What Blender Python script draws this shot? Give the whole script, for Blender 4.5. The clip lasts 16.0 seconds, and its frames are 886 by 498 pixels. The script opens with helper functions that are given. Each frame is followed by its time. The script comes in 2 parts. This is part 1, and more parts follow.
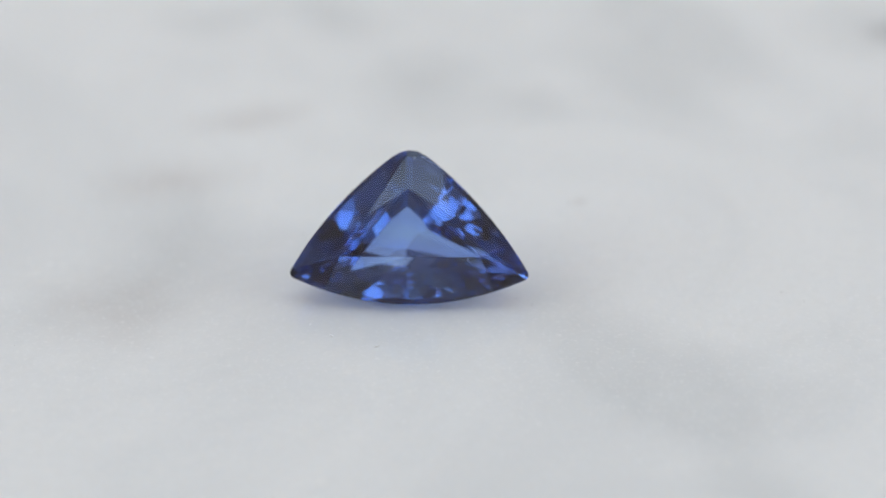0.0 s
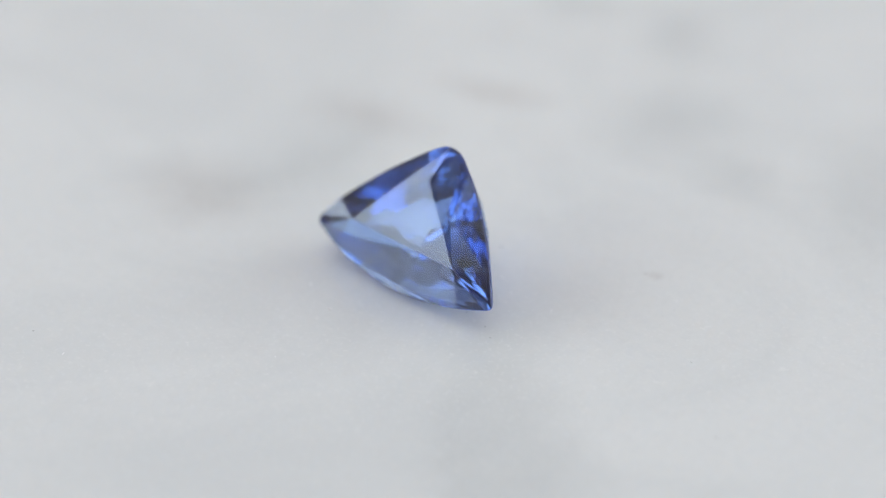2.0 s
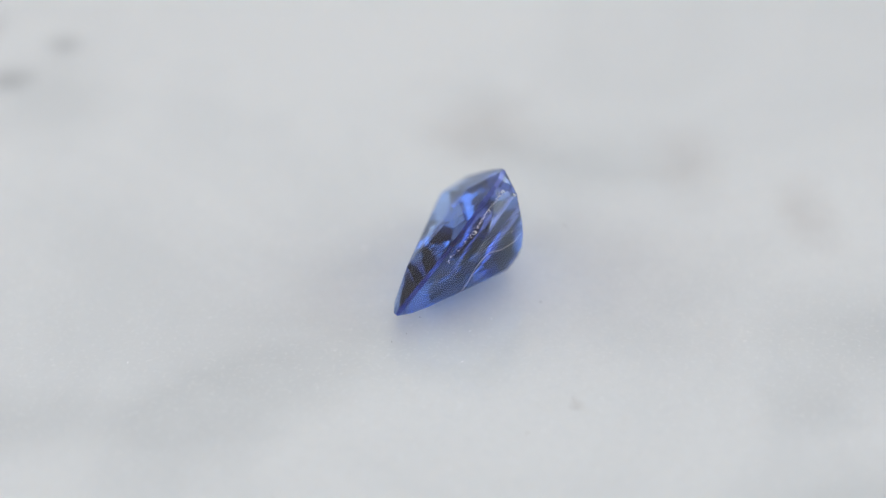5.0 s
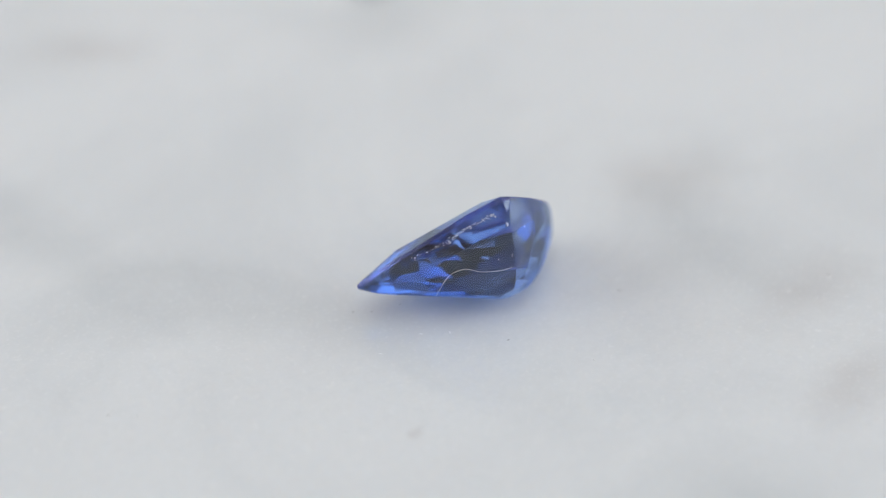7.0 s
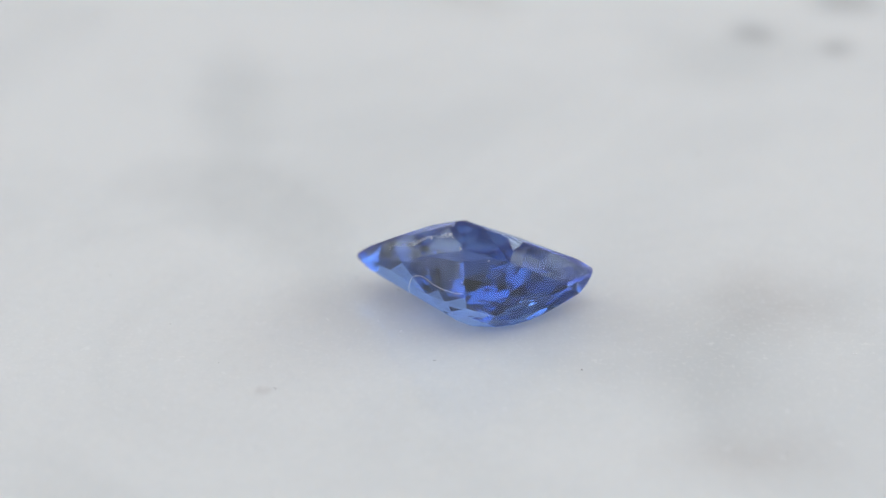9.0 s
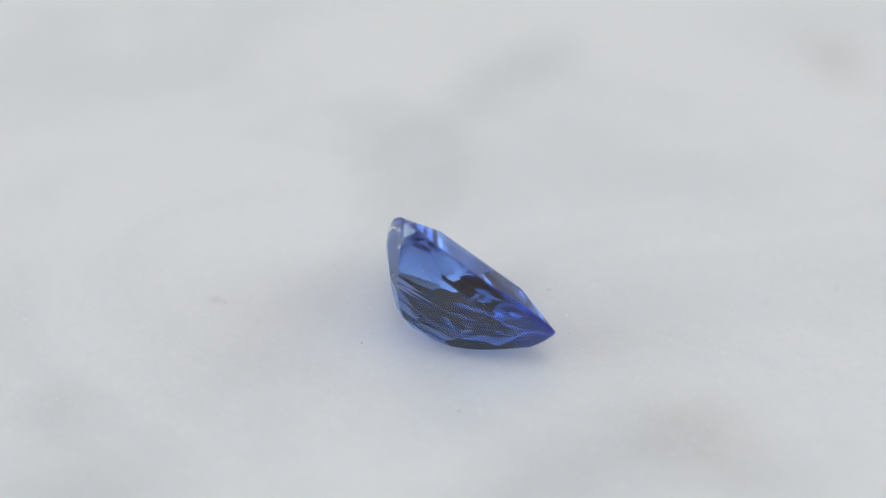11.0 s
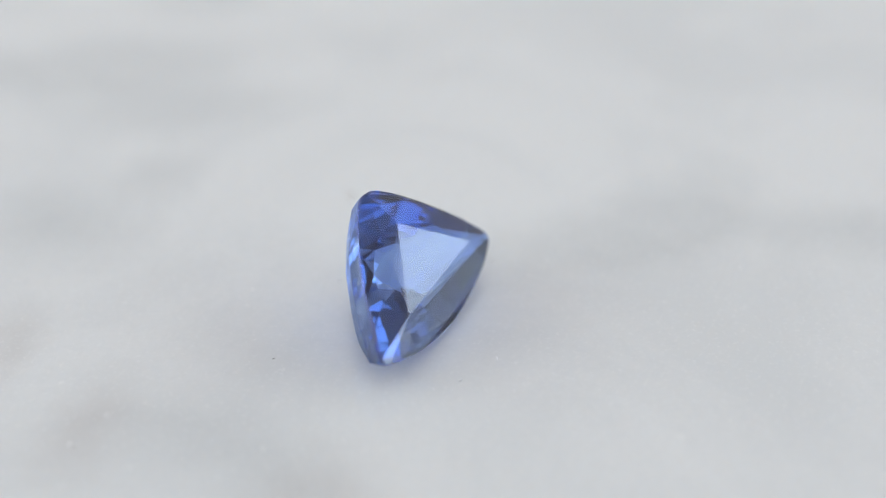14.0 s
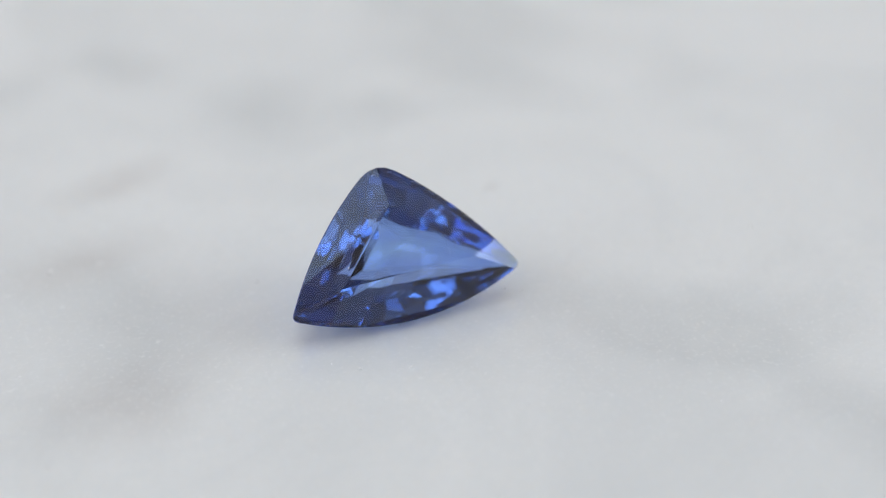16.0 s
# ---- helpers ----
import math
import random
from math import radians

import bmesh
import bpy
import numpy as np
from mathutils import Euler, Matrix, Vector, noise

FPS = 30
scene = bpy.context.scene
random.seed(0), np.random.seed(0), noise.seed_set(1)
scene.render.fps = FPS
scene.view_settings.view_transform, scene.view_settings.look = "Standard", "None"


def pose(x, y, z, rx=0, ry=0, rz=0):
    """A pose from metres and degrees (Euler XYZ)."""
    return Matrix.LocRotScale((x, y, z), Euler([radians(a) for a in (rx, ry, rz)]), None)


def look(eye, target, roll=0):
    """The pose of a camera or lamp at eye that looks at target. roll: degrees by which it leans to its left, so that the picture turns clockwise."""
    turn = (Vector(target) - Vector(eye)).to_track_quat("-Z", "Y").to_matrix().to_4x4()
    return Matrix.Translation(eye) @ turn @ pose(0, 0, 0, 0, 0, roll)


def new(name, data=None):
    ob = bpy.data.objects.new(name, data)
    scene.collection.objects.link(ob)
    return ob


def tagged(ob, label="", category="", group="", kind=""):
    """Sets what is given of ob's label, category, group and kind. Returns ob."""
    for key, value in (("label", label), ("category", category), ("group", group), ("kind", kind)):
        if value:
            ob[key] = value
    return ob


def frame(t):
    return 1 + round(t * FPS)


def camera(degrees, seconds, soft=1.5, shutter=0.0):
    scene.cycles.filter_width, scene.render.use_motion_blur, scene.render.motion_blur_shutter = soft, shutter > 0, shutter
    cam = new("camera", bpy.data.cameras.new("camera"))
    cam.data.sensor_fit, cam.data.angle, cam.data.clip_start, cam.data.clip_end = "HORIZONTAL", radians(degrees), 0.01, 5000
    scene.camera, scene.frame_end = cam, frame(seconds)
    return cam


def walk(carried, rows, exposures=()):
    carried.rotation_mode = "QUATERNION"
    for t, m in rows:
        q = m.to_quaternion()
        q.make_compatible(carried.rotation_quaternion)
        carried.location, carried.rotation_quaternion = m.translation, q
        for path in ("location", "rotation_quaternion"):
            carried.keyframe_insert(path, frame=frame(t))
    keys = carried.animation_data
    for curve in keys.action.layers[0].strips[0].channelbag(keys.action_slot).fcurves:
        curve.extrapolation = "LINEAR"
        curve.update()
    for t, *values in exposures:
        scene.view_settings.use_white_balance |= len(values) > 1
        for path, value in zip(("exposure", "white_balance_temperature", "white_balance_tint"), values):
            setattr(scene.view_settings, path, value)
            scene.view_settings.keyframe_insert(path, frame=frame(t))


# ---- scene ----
from mathutils.bvhtree import BVHTree

MM = 0.001

# ---- camera: a macro lens on a tripod, before a slowly turning stone slab ----
cam = camera(26.97, 16.0, soft=1.2)
cam.data.dof.use_dof = True
cam.data.dof.focus_distance = 0.0600
cam.data.dof.aperture_fstop = 26.0
EYE = Vector((0.0, -51.1245, 36.1225)) * MM
AHEAD = Vector((0.002427, 0.830364, -0.557217))
walk(cam, [(0.0, look(EYE, EYE + AHEAD, -0.663)), (16.0, look(EYE, EYE + AHEAD, -0.663))], exposures=[(0.0, -0.08), (16.0, -0.08)])

# ---- world and light: an overcast day through the windows of a pale room, and an added overhead fill ----
world = bpy.data.worlds.new("world")
scene.world = world
world.use_nodes = True
sky = world.node_tree.nodes.new("ShaderNodeTexSky")
sky.sky_type, sky.sun_disc = "NISHITA", False
sky.sun_elevation, sky.sun_rotation = radians(40), radians(0)
world.node_tree.links.new(sky.outputs[0], world.node_tree.nodes["Background"].inputs[0])
world.node_tree.nodes["Background"].inputs[1].default_value = 0.1


def window_light(name, where, target, size_x, size_y, watts, colour):
    lamp = bpy.data.lights.new(name, "AREA")
    lamp.shape, lamp.size, lamp.size_y, lamp.energy, lamp.color = "RECTANGLE", size_x, size_y, watts, colour
    ob = new(name, lamp)
    ob.matrix_world = look(where, target)
    return ob


DAY = (0.938, 1.0, 1.005)
window_light("west_window_light", (-1.47, 0.12, 0.62), (0.0, 0.12, 0.62), 1.94, 0.94, 16.6, DAY)
window_light("east_window_light", (1.47, 0.27, 0.60), (0.0, 0.27, 0.60), 1.84, 0.94, 16.0, DAY)
# unseen soft overhead fill, added to light the slab from above
window_light("skylight_light", (0.0, 0.25, 1.97), (0.0, 0.25, 0.0), 2.0, 1.8, 10.9, DAY)


# ---- materials ----
def material(name):
    m = bpy.data.materials.new(name)
    m.use_nodes = True
    return m, m.node_tree.nodes, m.node_tree.links, m.node_tree.nodes["Principled BSDF"]


def link_noise(nodes, links, coord, scale, detail=4.0, rough=0.55, warp=0.0):
    tex = nodes.new("ShaderNodeTexNoise")
    tex.inputs["Scale"].default_value = scale
    tex.inputs["Detail"].default_value = detail
    tex.inputs["Roughness"].default_value = rough
    tex.inputs["Distortion"].default_value = warp
    links.new(coord, tex.inputs["Vector"])
    return tex


def ramp(nodes, links, value, a, b, lo=0.0, hi=1.0):
    node = nodes.new("ShaderNodeMapRange")
    node.interpolation_type = "SMOOTHSTEP"
    for i, x in zip((1, 2, 3, 4), (a, b, lo, hi)):
        node.inputs[i].default_value = x
    links.new(value, node.inputs[0])
    return node.outputs[0]


def maths(nodes, links, op, a, b):
    node = nodes.new("ShaderNodeMath")
    node.operation = op
    for i, x in enumerate((a, b)):
        if isinstance(x, (int, float)):
            node.inputs[i].default_value = x
        else:
            links.new(x, node.inputs[i])
    return node.outputs[0]


def mix(nodes, links, factor, a, b):
    node = nodes.new("ShaderNodeMix")
    node.data_type = "RGBA"
    for key, x in (("Factor", factor), ("A", a), ("B", b)):
        socket = [s for s in node.inputs if s.name == key and s.enabled][0]
        if isinstance(x, (int, float, tuple)):
            socket.default_value = x
        else:
            links.new(x, socket)
    return [s for s in node.outputs if s.enabled][0]


# clouds in the marble, in millimetres from the slab's centre: x, y, half length, half width, turn
BROWN_CLOUDS = [
    (-7.8, 12.1, 1.9, 0.8, 15),
    (-10.4, 7.2, 2.0, 1.2, 0),
    (-11.1, -0.9, 2.1, 1.7, 10),
    (1.8, -23.5, 2.0, 1.2, 142),
    (4.5, 5.5, 0.24, 0.2, 0),
]
GREY_CLOUDS = [
    (9.1, 18.2, 3.4, 2.2, -50),
    (17.8, 19.2, 2.2, 2.2, 0),
    (8.2, -5.6, 3.0, 1.6, -10),
    (-1.2, 14.2, 2.0, 2.3, 28),
    (8.8, 21.5, 7.5, 1.6, -56),
    (7.9, 14.2, 3.4, 1.5, -56),
    (5.2, -3.0, 4.2, 1.5, -52),
    (-9.6, 2.8, 3.5, 1.5, 80),
    (9.7, -12.0, 3.6, 1.3, 100),
    (-10.3, 20.1, 1.8, 1.2, 20),
    (-5.3, 20.8, 2.4, 1.2, -30),
    (3.2, 13.0, 1.4, 1.0, 0),
    (-10.1, -18.4, 3.0, 2.0, 30),
]
DARK_SPOTS = [
    (-10.7, -20.5, 0.8, 0.8, 0),
    (-14.3, -19.6, 0.8, 0.7, 20),
    (-14.7, -24.2, 1.2, 1.1, 0),
    (18.6, 18.9, 1.0, 0.8, 10),
]


def marble_material():
    m, nodes, links, bsdf = material("white_marble")
    coord = nodes.new("ShaderNodeTexCoord").outputs["Object"]
    warp = link_noise(nodes, links, coord, 260.0, 5.0, 0.6)
    shift = nodes.new("ShaderNodeVectorMath")
    shift.operation = "MULTIPLY_ADD"
    shift.inputs[1].default_value = (0.0026, 0.0026, 0.0)
    shift.inputs[2].default_value = (-0.0013, -0.0013, 0.0)
    links.new(warp.outputs["Color"], shift.inputs[0])
    bent = nodes.new("ShaderNodeVectorMath")
    links.new(coord, bent.inputs[0])
    links.new(shift.outputs[0], bent.inputs[1])

    def clouds(spots):
        total = 0.0
        for x, y, a, b, turn in spots:
            node = nodes.new("ShaderNodeMapping")
            node.vector_type = "TEXTURE"
            node.inputs["Location"].default_value = (x * MM, y * MM, 0)
            node.inputs["Rotation"].default_value = (0, 0, radians(turn))
            node.inputs["Scale"].default_value = (a * MM, b * MM, 1.0)
            links.new(bent.outputs[0], node.inputs["Vector"])
            length = nodes.new("ShaderNodeVectorMath")
            length.operation = "LENGTH"
            links.new(node.outputs[0], length.inputs[0])
            total = maths(nodes, links, "ADD", total, ramp(nodes, links, length.outputs["Value"], 0.0, 2.0, 1.0, 0.0))
        return maths(nodes, links, "MINIMUM", total, 1.0)

    fine = link_noise(nodes, links, coord, 900.0, 6.0, 0.65).outputs["Fac"]
    broad = link_noise(nodes, links, coord, 75.0, 5.0, 0.6, 0.8).outputs["Fac"]
    patchy = ramp(nodes, links, fine, 0.3, 0.7, 0.75, 1.0)
    colour = mix(nodes, links, ramp(nodes, links, broad, 0.38, 0.68), (0.80, 0.805, 0.805, 1), (0.735, 0.745, 0.75, 1))
    colour = mix(nodes, links, maths(nodes, links, "MULTIPLY", maths(nodes, links, "MULTIPLY", clouds(GREY_CLOUDS), patchy), 0.36), colour, (0.50, 0.52, 0.53, 1))
    colour = mix(nodes, links, maths(nodes, links, "MULTIPLY", maths(nodes, links, "MULTIPLY", clouds(BROWN_CLOUDS), patchy), 0.36), colour, (0.50, 0.46, 0.44, 1))
    colour = mix(nodes, links, maths(nodes, links, "MULTIPLY", clouds(DARK_SPOTS), 0.5), colour, (0.30, 0.31, 0.32, 1))
    # crystal grain
    grain = link_noise(nodes, links, coord, 6000.0, 2.0, 0.5).outputs["Fac"]
    colour = mix(nodes, links, maths(nodes, links, "MULTIPLY", ramp(nodes, links, grain, 0.5, 0.8), 0.30), colour, (0.90, 0.90, 0.90, 1))
    sugar = link_noise(nodes, links, coord, 2300.0, 4.0, 0.7).outputs["Fac"]
    colour = mix(nodes, links, maths(nodes, links, "MULTIPLY", ramp(nodes, links, sugar, 0.42, 0.72), 0.22), colour, (0.70, 0.71, 0.715, 1))
    fleck = link_noise(nodes, links, coord, 1500.0, 3.0, 0.6).outputs["Fac"]
    colour = mix(nodes, links, maths(nodes, links, "MULTIPLY", ramp(nodes, links, fleck, 0.64, 0.76), 0.30), colour, (0.92, 0.92, 0.92, 1))
    links.new(colour, bsdf.inputs["Base Color"])
    bsdf.inputs["Roughness"].default_value = 0.09
    bsdf.inputs["IOR"].default_value = 1.5
    bsdf.inputs["Subsurface Weight"].default_value = 0.6
    bsdf.inputs["Subsurface Radius"].default_value = (1.0, 0.95, 0.9)
    bsdf.inputs["Subsurface Scale"].default_value = 0.0015
    bump = nodes.new("ShaderNodeBump")
    bump.inputs["Strength"].default_value = 0.02
    bump.inputs["Distance"].default_value = 0.00005
    links.new(fine, bump.inputs["Height"])
    links.new(bump.outputs[0], bsdf.inputs["Normal"])
    return m


def sapphire_material(name, colour, second, rough=0.0, gloss=0.05):
    """Cut corundum: every pass through or bounce inside a facet takes on the stone's blue, and the polish adds a colourless gloss."""
    m, nodes, links, bsdf = material(name)
    nodes.remove(bsdf)
    glass = nodes.new("ShaderNodeBsdfGlass")
    glass.inputs["IOR"].default_value = 1.77
    glass.inputs["Roughness"].default_value = rough
    polish = nodes.new("ShaderNodeBsdfGlossy")
    polish.inputs["Color"].default_value = (1, 1, 1, 1)
    polish.inputs["Roughness"].default_value = max(rough, 0.02)
    # silky colour zoning in straight bands
    coord = nodes.new("ShaderNodeTexCoord").outputs["Object"]
    tilt = nodes.new("ShaderNodeMapping")
    tilt.inputs["Rotation"].default_value = (0.3, 0.2, -0.35)
    tilt.inputs["Scale"].default_value = (0.25, 1.0, 1.0)
    links.new(coord, tilt.inputs["Vector"])
    bands = link_noise(nodes, links, tilt.outputs[0], 1400.0, 4.0, 0.6).outputs["Fac"]
    links.new(mix(nodes, links, ramp(nodes, links, bands, 0.35, 0.7), (*colour, 1), (*second, 1)), glass.inputs["Color"])
    both = nodes.new("ShaderNodeMixShader")
    both.inputs[0].default_value = gloss
    links.new(glass.outputs[0], both.inputs[1])
    links.new(polish.outputs[0], both.inputs[2])
    links.new(both.outputs[0], nodes["Material Output"].inputs["Surface"])
    return m


def plain_material(name, a, b, scale, rough):
    m, nodes, links, bsdf = material(name)
    coord = nodes.new("ShaderNodeTexCoord").outputs["Object"]
    tex = link_noise(nodes, links, coord, scale, 5.0)
    links.new(mix(nodes, links, tex.outputs["Fac"], (*a, 1), (*b, 1)), bsdf.inputs["Base Color"])
    bsdf.inputs["Roughness"].default_value = rough
    return m


MARBLE = marble_material()
SAPPHIRE = sapphire_material("blue_sapphire", (0.495, 0.635, 0.95), (0.555, 0.71, 0.95), 0.0, 0.05)
GIRDLE = sapphire_material("ground_sapphire_edge", (0.40, 0.45, 0.92), (0.45, 0.52, 0.92), 0.25, 0.06)
LINT = plain_material("white_lint", (0.95, 0.95, 0.95), (0.88, 0.88, 0.9), 4000.0, 0.8)
GRIT = plain_material("dark_grit", (0.16, 0.14, 0.13), (0.24, 0.22, 0.2), 4000.0, 0.8)
PLASTER = plain_material("pale_plaster", (0.76, 0.72, 0.71), (0.70, 0.66, 0.65), 6.0, 0.9)
# darker, warmer tone for the unseen south wall that the facets mirror
TAUPE = plain_material("taupe_plaster", (0.50, 0.43, 0.40), (0.44, 0.38, 0.35), 6.0, 0.9)
# tone of the unseen floor, picked for the warm reflections it gives
OAK = plain_material("pale_oak", (0.58, 0.43, 0.34), (0.50, 0.36, 0.28), 9.0, 0.45)


def mesh_of(name, bm, mat):
    data = bpy.data.meshes.new(name)
    bm.to_mesh(data)
    bm.free()
    data.materials.append(mat)
    return data


def part(name, bm, mat, parent, label=""):
    ob = new(name, mesh_of(name, bm, mat))
    ob.parent = parent
    return tagged(ob, label)


# ---- the room that closes the place: unseen, added for bounced light and reflections ----
def box_into(bm, lo, hi):
    made = bmesh.ops.create_cube(bm, size=1.0)["verts"]
    for v in made:
        for i in range(3):
            v.co[i] = lo[i] if v.co[i] < 0 else hi[i]


def structure(name, boxes, mat, label):
    bm = bmesh.new()
    for lo, hi in boxes:
        box_into(bm, lo, hi)
    return tagged(new(name, mesh_of(name, bm, mat)), label, kind="structure")


SLAB_R, SLAB_T = 0.13, 0.012
FLOOR = -SLAB_T
structure("floor", [((-1.6, -1.6, FLOOR - 0.05), (1.6, 1.6, FLOOR))], OAK, "unseen oak-toned surface added under the marble slab for warm reflections")
TOP = 2.0


def side_wall(name, x0, x1, y0, y1, z0, z1):
    """A wall along y with a window opening from y0 to y1 and z0 to z1."""
    boxes = [((x0, -1.6, FLOOR), (x1, 1.6, z0)), ((x0, -1.6, z1), (x1, 1.6, TOP)),
             ((x0, -1.6, z0), (x1, y0, z1)), ((x0, y1, z0), (x1, 1.6, z1))]
    return structure(name, boxes, PLASTER, "plain pale plaster wall with a window opening")


side_wall("wall_west", -1.6, -1.5, -0.86, 1.10, 0.14, 1.10)
side_wall("wall_east", 1.5, 1.6, -0.66, 1.20, 0.12, 1.08)
# added behind the camera, darker so that the facets mirror less light
structure("wall_south", [((-1.5, -1.6, FLOOR), (1.5, -1.5, TOP))], TAUPE, "unseen taupe wall added to darken and warm the reflections")
structure("wall_north", [((-1.5, 1.5, FLOOR), (1.5, 1.6, TOP))], PLASTER, "plain pale plaster wall")
# unseen ceiling, added with an opening around the overhead fill
structure("ceiling", [((-1.6, -1.6, TOP), (1.6, -0.67, TOP + 0.1)), ((-1.6, 1.17, TOP), (1.6, 1.6, TOP + 0.1)),
                      ((-1.6, -0.67, TOP), (-1.02, 1.17, TOP + 0.1)), ((1.02, -0.67, TOP), (1.6, 1.17, TOP + 0.1))], PLASTER, "unseen pale ceiling with a wide opening for the added overhead light")


# ---- the turning marble slab ----
def build_slab():
    bm = bmesh.new()
    bmesh.ops.create_cone(bm, cap_ends=True, segments=128, radius1=SLAB_R, radius2=SLAB_R, depth=SLAB_T)
    bmesh.ops.translate(bm, verts=bm.verts, vec=(0, 0, -SLAB_T / 2))
    rim = [e for e in bm.edges if len(e.link_faces) == 2 and any(len(f.verts) > 4 for f in e.link_faces)]
    bmesh.ops.bevel(bm, geom=rim, offset=0.0012, segments=3, affect="EDGES")
    ob = new("marble_slab", mesh_of("marble_slab", bm, MARBLE))
    return tagged(ob, "polished white marble slab with grey and brown clouds", "marble slab")


slab = build_slab()

# ---- the sapphire: its own space has the girdle in the plane z = 0, the table upward ----
HALF, APEX = 4.06, (-0.02, 4.455)
SIDES = [((-HALF, 0.0), (HALF, 0.0), 0.932), ((HALF, 0.0), APEX, 0.34), (APEX, (-HALF, 0.0), 0.37)]
ROUND = {0: 0.24, 1: 0.24, 2: 0.72}


def outline(steps):
    """The girdle as three bowed sides with rounded corners: for each side, points from corner to corner."""
    def arc(a, b, sag, s):
        a, b = Vector(a), Vector(b)
        side = (b - a).normalized()
        out = Vector((side.y, -side.x))
        return a.lerp(b, s) + out * sag * (1 - (2 * s - 1) ** 2)

    corners = []
    for k in range(3):
        before, after = SIDES[k - 1], SIDES[k]
        r = ROUND[k]
        la = (Vector(before[1]) - Vector(before[0])).length
        lb = (Vector(after[1]) - Vector(after[0])).length
        p, q = arc(*before, 1 - r / la), arc(*after, r / lb)
        corners.append((p, Vector(after[0]), q, r / la, r / lb))
    points = []
    for k in range(3):
        p, c, q, _, cut = corners[k]
        end = corners[(k + 1) % 3][3]
        for i in range(4):
            s = i / 4
            points.append((p * (1 - s) ** 2 + c * 2 * s * (1 - s) + q * s * s, k, -1))
        for i in range(steps):
            s = cut + (1 - end - cut) * i / steps
            points.append((arc(*SIDES[k], s), k, i))
    return points


GIRDLE_T = 0.10
# the table is a triangle; the tips of the three star facets lie past the middles of its sides
TABLE = [Vector((-2.274, 0.604, 0.590)), Vector((2.371, 0.628, 0.580)), Vector((-0.043, 2.909, 0.500))]
STARS = [Vector((-0.005, 0.271, 0.430)), Vector((1.381, 2.016, 0.470)), Vector((-1.420, 2.000, 0.460))]
# where the crown facets meet on the girdle: step along it and height
NODES = {"left_tip": (0, 0.10), "left_end": (4, 0.10), "base_left": (6, 0.12), "base_right": (18, 0.12), "right_tip": (20, 0.10), "right_end": (24, 0.10),
         "right_low": (27, 0.11), "right_high": (38, 0.12), "left_high": (42, 0.13), "left_low": (57, 0.13)}
CULET = Vector((-0.208, 1.338))
TIERS = [(0.955, 0.365), (0.89, 0.72), (0.79, 1.00), (0.68, 1.31), (0.56, 1.634), (0.43, 1.935), (0.30, 2.185), (0.16, 2.35)]
DEPTH = 2.436
# how fast the tiers draw in at each of the twelve stations
TAPER = [0.841, 0.92, 1.0, 1.656, 2.312, 1.656, 1.0, 0.912, 0.825, 0.912, 1.0, 0.92]


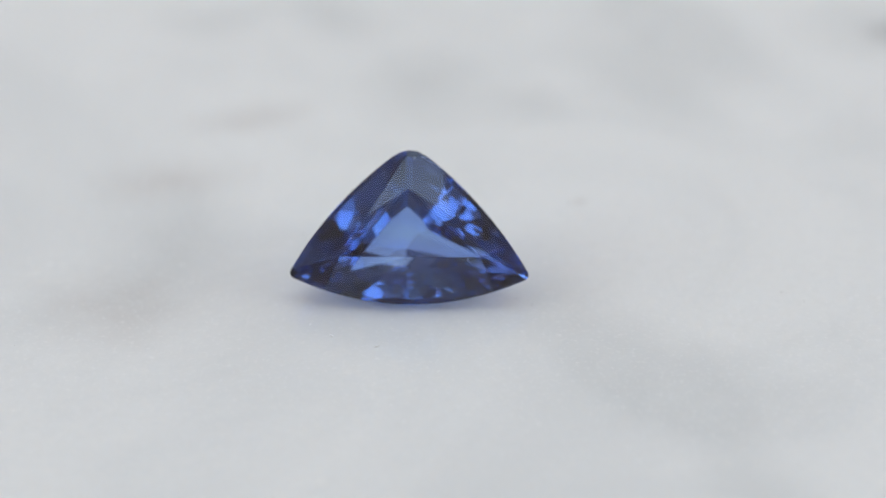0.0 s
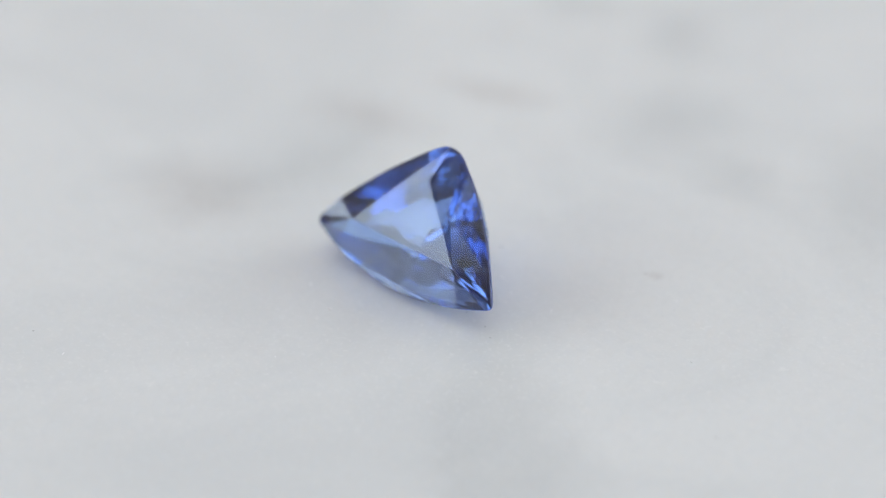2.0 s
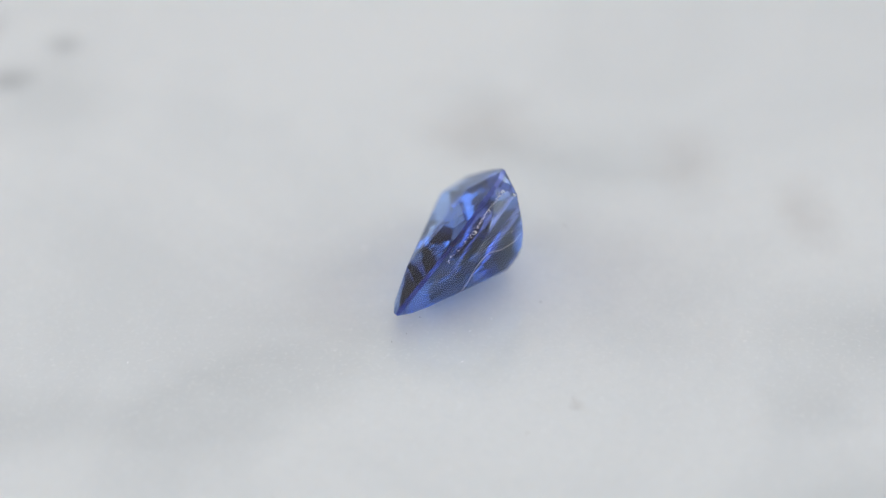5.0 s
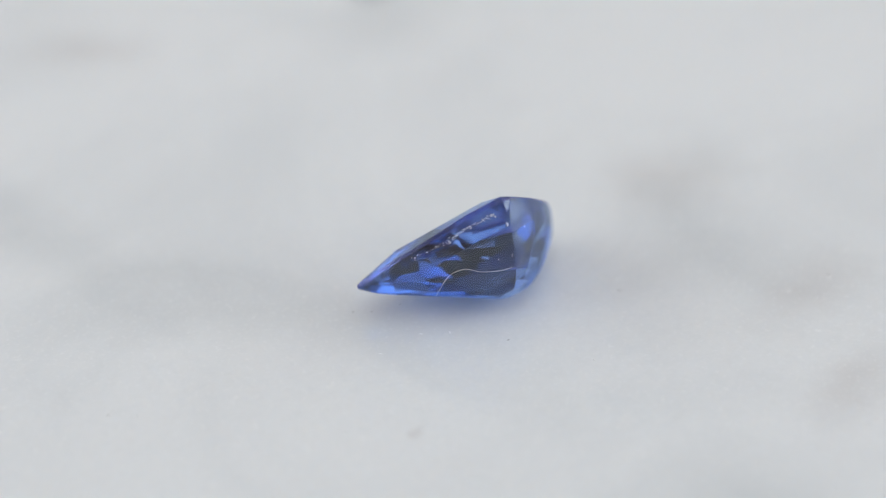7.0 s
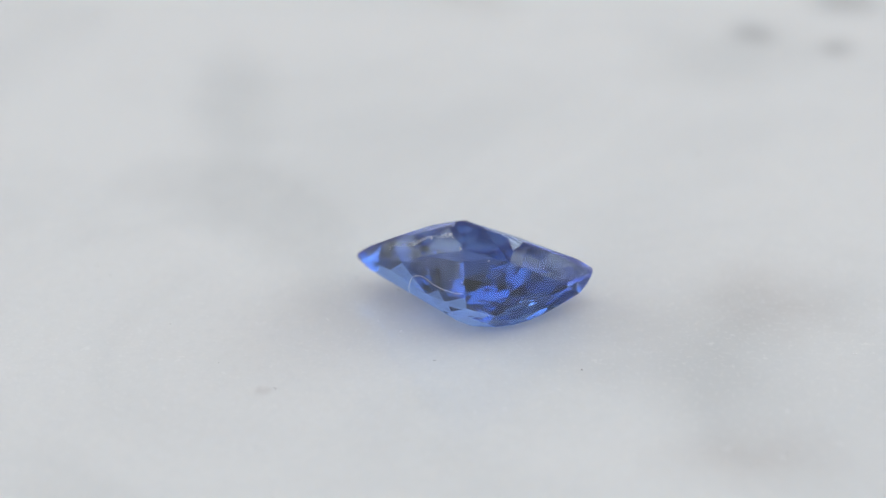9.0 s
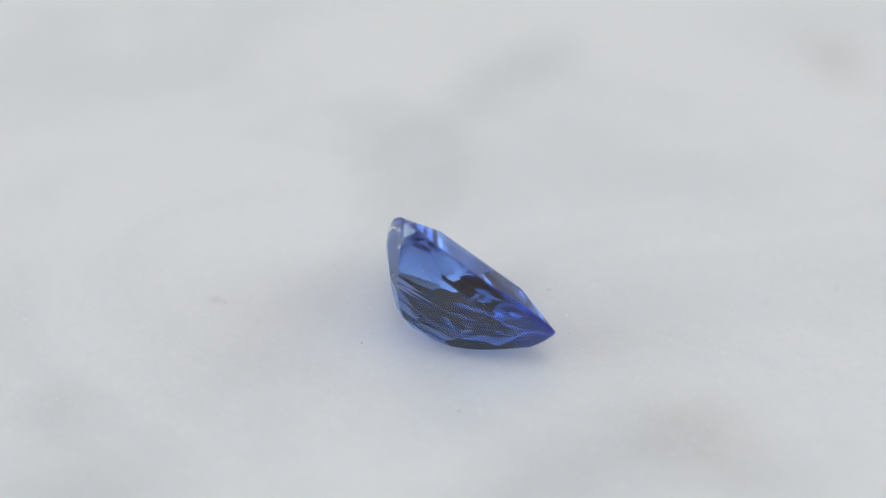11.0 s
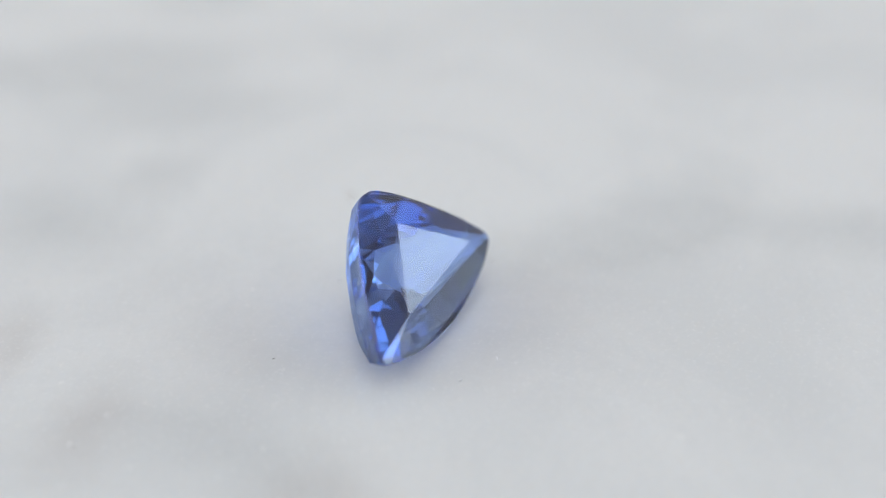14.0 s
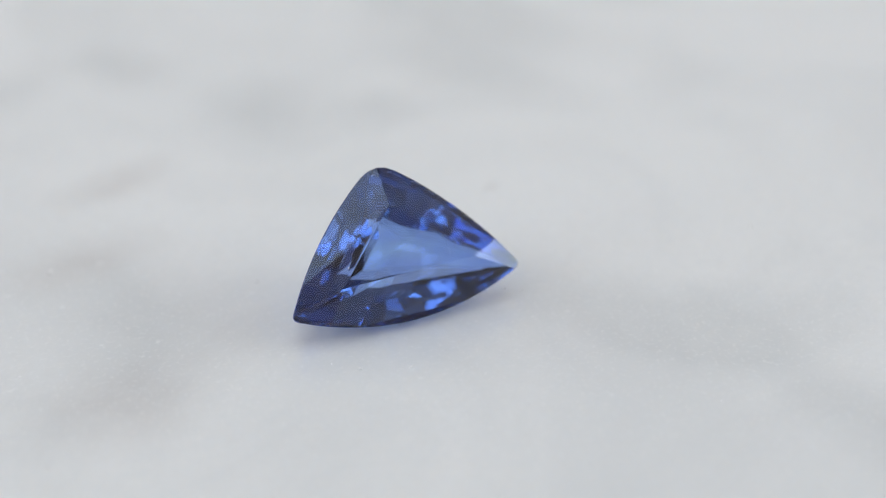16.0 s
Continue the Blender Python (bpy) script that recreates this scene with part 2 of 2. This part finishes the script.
def build_gem():
    gem = new("sapphire")
    tagged(gem, "blue triangular faceted sapphire lying tilted on white marble", "gemstone")
    ring = [p for p, _, _ in outline(16)]
    n = len(ring)
    per = n // 3
    # the twelve stations of the facets: each corner, and the quarters of each side
    stations = []
    for k in range(3):
        base = k * per
        stations += [base + 2, base + 4 + 4, base + 4 + 8, base + 4 + 12]

    def at(i, z):
        return Vector((ring[i % n].x * MM, ring[i % n].y * MM, z * MM))

    def flat(points, bm):
        verts = [bm.verts.new(p) for p in points]
        return bm.faces.new(verts)

    # the crown; along the girdle each facet ends where its plane cuts the outline
    half = GIRDLE_T / 2
    rim = {}

    def node(name):
        i, z = NODES[name]
        return Vector((ring[i].x, ring[i].y, z))

    def crown_facet(name, corners, label=""):
        bm = bmesh.new()
        flat([c * MM for c in corners], bm)
        part(name, bm, SAPPHIRE, gem, label)

    def rim_facet(name, top, a, b):
        p, q = node(a), node(b)
        normal = (p - top).cross(q - top)
        i, stop = NODES[a][0], NODES[b][0]
        stop += n if stop < i else 0
        points = []
        for k in range(i, stop + 1):
            x, y = ring[k % n]
            z = top.z - (normal.x * (x - top.x) + normal.y * (y - top.y)) / normal.z
            rim[k % n] = max(z, -half + 0.03)
            points.append(Vector((x, y, rim[k % n])))
        crown_facet(name, [top] + points)

    left, right, high = TABLE
    star_base, star_right, star_left = STARS
    crown_facet("table_facet", TABLE, "flat pale-blue triangular table facet")
    for a, tip, b, low_a, low_b in ((left, star_base, right, "base_left", "base_right"), (right, star_right, high, "right_low", "right_high"),
                                    (high, star_left, left, "left_high", "left_low")):
        crown_facet("star_facet", [a, tip, b])
        crown_facet("kite_facet", [a, node(low_a), tip])
        crown_facet("kite_facet", [tip, node(low_b), b])
        rim_facet("edge_facet", tip, low_a, low_b)
    for corner, stops in ((left, ("left_low", "left_tip", "left_end", "base_left")), (right, ("base_right", "right_tip", "right_end", "right_low")),
                          (high, ("right_high", "left_high"))):
        for a, b in zip(stops, stops[1:]):
            rim_facet("corner_facet", corner, a, b)
    # girdle
    bm = bmesh.new()
    for i in range(n):
        j = (i + 1) % n
        flat([at(i, -half), at(j, -half), at(j, rim[j]), at(i, rim[i])], bm)
    bmesh.ops.remove_doubles(bm, verts=bm.verts, dist=1e-6)
    part("girdle", bm, GIRDLE, gem, "thin frosted girdle edge")
    # pavilion: tiers of long facets
    bm = bmesh.new()

    def inner(j, tier):
        s, d = TIERS[tier]
        q = CULET + (ring[stations[j % 12]] - CULET) * s ** TAPER[j % 12]
        return Vector((q.x * MM, q.y * MM, -(half + d) * MM))

    cloud = [bm.verts.new(at(i, -half)) for i in range(n)]
    cloud += [bm.verts.new(inner(j, tier)) for tier in range(len(TIERS)) for j in range(12)]
    cloud.append(bm.verts.new(Vector((CULET.x * MM, CULET.y * MM, -(half + DEPTH) * MM))))
    bmesh.ops.convex_hull(bm, input=cloud)
    bmesh.ops.delete(bm, geom=[v for v in bm.verts if not v.link_faces], context="VERTS")
    bmesh.ops.recalc_face_normals(bm, faces=bm.faces)
    lid = [f for f in bm.faces if all(abs(v.co.z + half * MM) < 1e-7 for v in f.verts)]
    bmesh.ops.delete(bm, geom=lid, context="FACES")
    bmesh.ops.dissolve_limit(bm, angle_limit=radians(1.6), verts=bm.verts, edges=bm.edges)
    part("pavilion", bm, SAPPHIRE, gem, "deep blue stepped pavilion facets")
    return gem


U = Vector((0.999913, -0.012055, -0.003645))
V = Vector((0.010319, 0.618281, 0.785880))
N = Vector((-0.007220, -0.785861, 0.618361))
ORIGIN = Vector((-1.2274, -0.5870, 0.9837)) * MM
gem = build_gem()
lie = Matrix(((U.x, V.x, N.x, ORIGIN.x), (U.y, V.y, N.y, ORIGIN.y), (U.z, V.z, N.z, ORIGIN.z), (0, 0, 0, 1)))
low = min((lie @ v.co).z for c in gem.children for v in c.data.vertices)
lie = Matrix.Translation((0, 0, -low)) @ lie
# the stone's own origin is where it touches the slab
REST = pose(-1.2518 * MM, -0.4035 * MM, 0)
for child in gem.children:
    child.data.transform(REST.inverted() @ lie)


def tube(points, radius, sides=6):
    bm = bmesh.new()
    rings = []
    for i, p in enumerate(points):
        ahead = (points[min(i + 1, len(points) - 1)] - points[max(i - 1, 0)]).normalized()
        a = ahead.orthogonal().normalized()
        b = ahead.cross(a)
        rings.append([bm.verts.new(p + (a * math.cos(k * math.tau / sides) + b * math.sin(k * math.tau / sides)) * radius) for k in range(sides)])
    for r, q in zip(rings, rings[1:]):
        for k in range(sides):
            bm.faces.new((r[k], r[(k + 1) % sides], q[(k + 1) % sides], q[k]))
    bm.faces.new(rings[0][::-1])
    bm.faces.new(rings[-1])
    return bm


def smooth(points, steps=6):
    out = []
    for i in range(len(points) - 1):
        p0, p1, p2, p3 = points[max(i - 1, 0)], points[i], points[i + 1], points[min(i + 2, len(points) - 1)]
        for k in range(steps):
            s = k / steps
            out.append(0.5 * (2 * p1 + (p2 - p0) * s + (2 * p0 - 5 * p1 + 4 * p2 - p3) * s * s + (3 * p1 - p0 - 3 * p2 + p3) * s ** 3))
    return out + [points[-1]]


# the marks on the stone lie on its skin
verts, polys = [], []
for child in gem.children:
    base = len(verts)
    verts += [v.co.copy() for v in child.data.vertices]
    polys += [[base + i for i in p.vertices] for p in child.data.polygons]
skin = BVHTree.FromPolygons(verts, polys)
HEART = sum(verts, Vector()) / len(verts)


def on_skin(p, lift):
    """The point of the stone's surface that is nearest to p, raised by lift, in millimetres."""
    place, normal, _, _ = skin.find_nearest(Vector(p) * MM)
    out = normal if normal.dot(place - HEART) > 0 else -normal
    return place / MM + out * lift


# a lint fibre clings to the back of the stone; a chip and wear along its edge
FIBRE = [(2.00, 1.45, 0.80), (1.97, 1.65, 1.23), (1.86, 1.90, 1.75), (1.70, 2.06, 1.98), (1.39, 2.28, 2.12), (0.97, 2.57, 2.00), (0.39, 2.88, 1.99), (0.06, 3.04, 2.09)]
part("lint_fibre", tube(smooth([on_skin(p, 0.012) * MM for p in FIBRE]), 0.0065 * MM), LINT, gem, "thin curled white lint fibre")


def flakes(spots, size, seed):
    rng = random.Random(seed)
    bm = bmesh.new()
    for p in spots:
        s = size * rng.uniform(0.4, 1.3)
        turn = Euler((rng.uniform(0, 3), rng.uniform(0, 3), rng.uniform(0, 3))).to_matrix()
        for v in bmesh.ops.create_icosphere(bm, subdivisions=1, radius=1.0)["verts"]:
            v.co = (Vector(p) + turn @ Vector((v.co.x * s * 1.5, v.co.y * s * 0.8, v.co.z * s * 0.6)) * rng.uniform(0.8, 1.2)) * MM
    return bm


part("chip", flakes([on_skin((0.15, 2.81, 3.69), 0.01), on_skin((0.12, 2.83, 3.64), 0.01)], 0.045, 3), LINT, gem, "small bright chip on the ridge")
EDGE = smooth([Vector(p) for p in ((2.66, 1.13, 2.43), (1.81, 1.78, 3.08), (1.21, 2.13, 3.57), (0.43, 2.51, 3.99))], 22)
rng = random.Random(8)
worn = []
for i, p in enumerate(EDGE):
    for _ in range(1 + (i > 20)):
        if rng.random() < 0.8:
            worn.append(on_skin(p + Vector((rng.uniform(-0.05, 0.05), rng.uniform(-0.03, 0.03), rng.uniform(-0.11, 0.05))), 0.004))
tagged(part("abrasion", flakes(worn, 0.021, 4), LINT, gem, "fine pale abrasion along the girdle"), kind="stuff")
LINT_SPECKS = [(-0.74, 2.60, 3.11), (-2.42, 1.56, 2.23), (0.47, 2.82, 2.41), (1.70, 2.08, 2.58), (0.06, 3.02, 2.56), (0.06, 3.01, 2.50), (0.94, -0.55, 0.81), (-1.88, 0.18, 2.31), (3.47, -0.44, 0.94)]
tagged(part("dust_specks", flakes([on_skin(p, 0.006) for p in LINT_SPECKS], 0.018, 6), LINT, gem, "tiny pale dust specks on the facets"), kind="stuff")

# ---- dust on the slab ----
PALE = [(-6.96, -10.61), (-1.67, -6.15), (5.86, -8.8), (8.57, 2.49), (1.75, 1.57), (0.93, 2.08), (-1.98, 6.0), (3.42, 1.7),
        (-13.8, 1.65), (-11.38, 7.12), (-4.49, -1.91), (-3.75, -2.52), (-2.23, -3.12)]
DARK = [(-8.7, -10.46), (11.33, -0.05), (4.45, 5.52), (12.0, -0.62), (6.5, 4.41), (-11.52, 6.92),
        (-14.08, -3.06), (2.35, -0.43), (2.87, -0.79), (-0.38, 3.52), (1.34, -0.23), (-5.12, 3.48)]


def build_dust(name, spots, mat, label, size):
    rng = random.Random(5)
    bm = bmesh.new()
    for x, y in spots:
        turn, long_ = rng.uniform(0, math.pi), rng.uniform(1.0, 2.4)
        s = size * rng.uniform(0.7, 1.2)
        made = bmesh.ops.create_icosphere(bm, subdivisions=1, radius=1.0)["verts"]
        for v in made:
            p = Vector((v.co.x * s * long_, v.co.y * s * 0.6, v.co.z * s * 0.4)) * (1 + rng.uniform(-0.25, 0.25))
            v.co = Matrix.Rotation(turn, 3, "Z") @ p * MM + Vector((x, y, s * 0.3)) * MM
    return tagged(new(name, mesh_of(name, bm, mat)), label, "dust", kind="stuff")


pale_dust = build_dust("pale_dust", PALE, LINT, "tiny pale dust specks on the marble", 0.042)
dark_dust = build_dust("dark_dust", DARK, GRIT, "tiny dark dust specks on the marble", 0.024)


# ---- what moves: the slab turns, and carries all that lies on it ----
def motions():
    # seconds, degrees ahead of an even turn, and the slab's small slip on its plate in millimetres
    drift = [(0.0, 1.30, 0.249, 0.124), (1.0, 0.80, 0.151, 0.103), (2.0, 0.70, 0.072, -0.026), (3.0, 0.60, -0.038, -0.137), (4.2, -0.10, -0.110, -0.158),
             (6.3, -1.70, -0.080, 0.007), (7.5, -1.20, -0.075, -0.015), (9.0, -1.00, -0.090, -0.205), (11.3, -1.00, -0.117, -0.173), (12.5, 0.10, -0.020, -0.272),
             (13.5, 1.40, -0.020, -0.352), (14.5, 1.35, -0.100, -0.332), (16.0, 1.05, -0.130, -0.312)]
    times = [0.5 * i for i in range(33)]
    for ob, rest in ((slab, Matrix()), (gem, REST), (pale_dust, Matrix()), (dark_dust, Matrix())):
        rows = []
        for t in times:
            off, dx, dy = (float(np.interp(t, [d[0] for d in drift], [d[i] for d in drift])) for i in (1, 2, 3))
            rows.append((t, pose(dx * MM, dy * MM, 0, 0, 0, -(20.962 * t + off)) @ rest))
        walk(ob, rows)


motions()
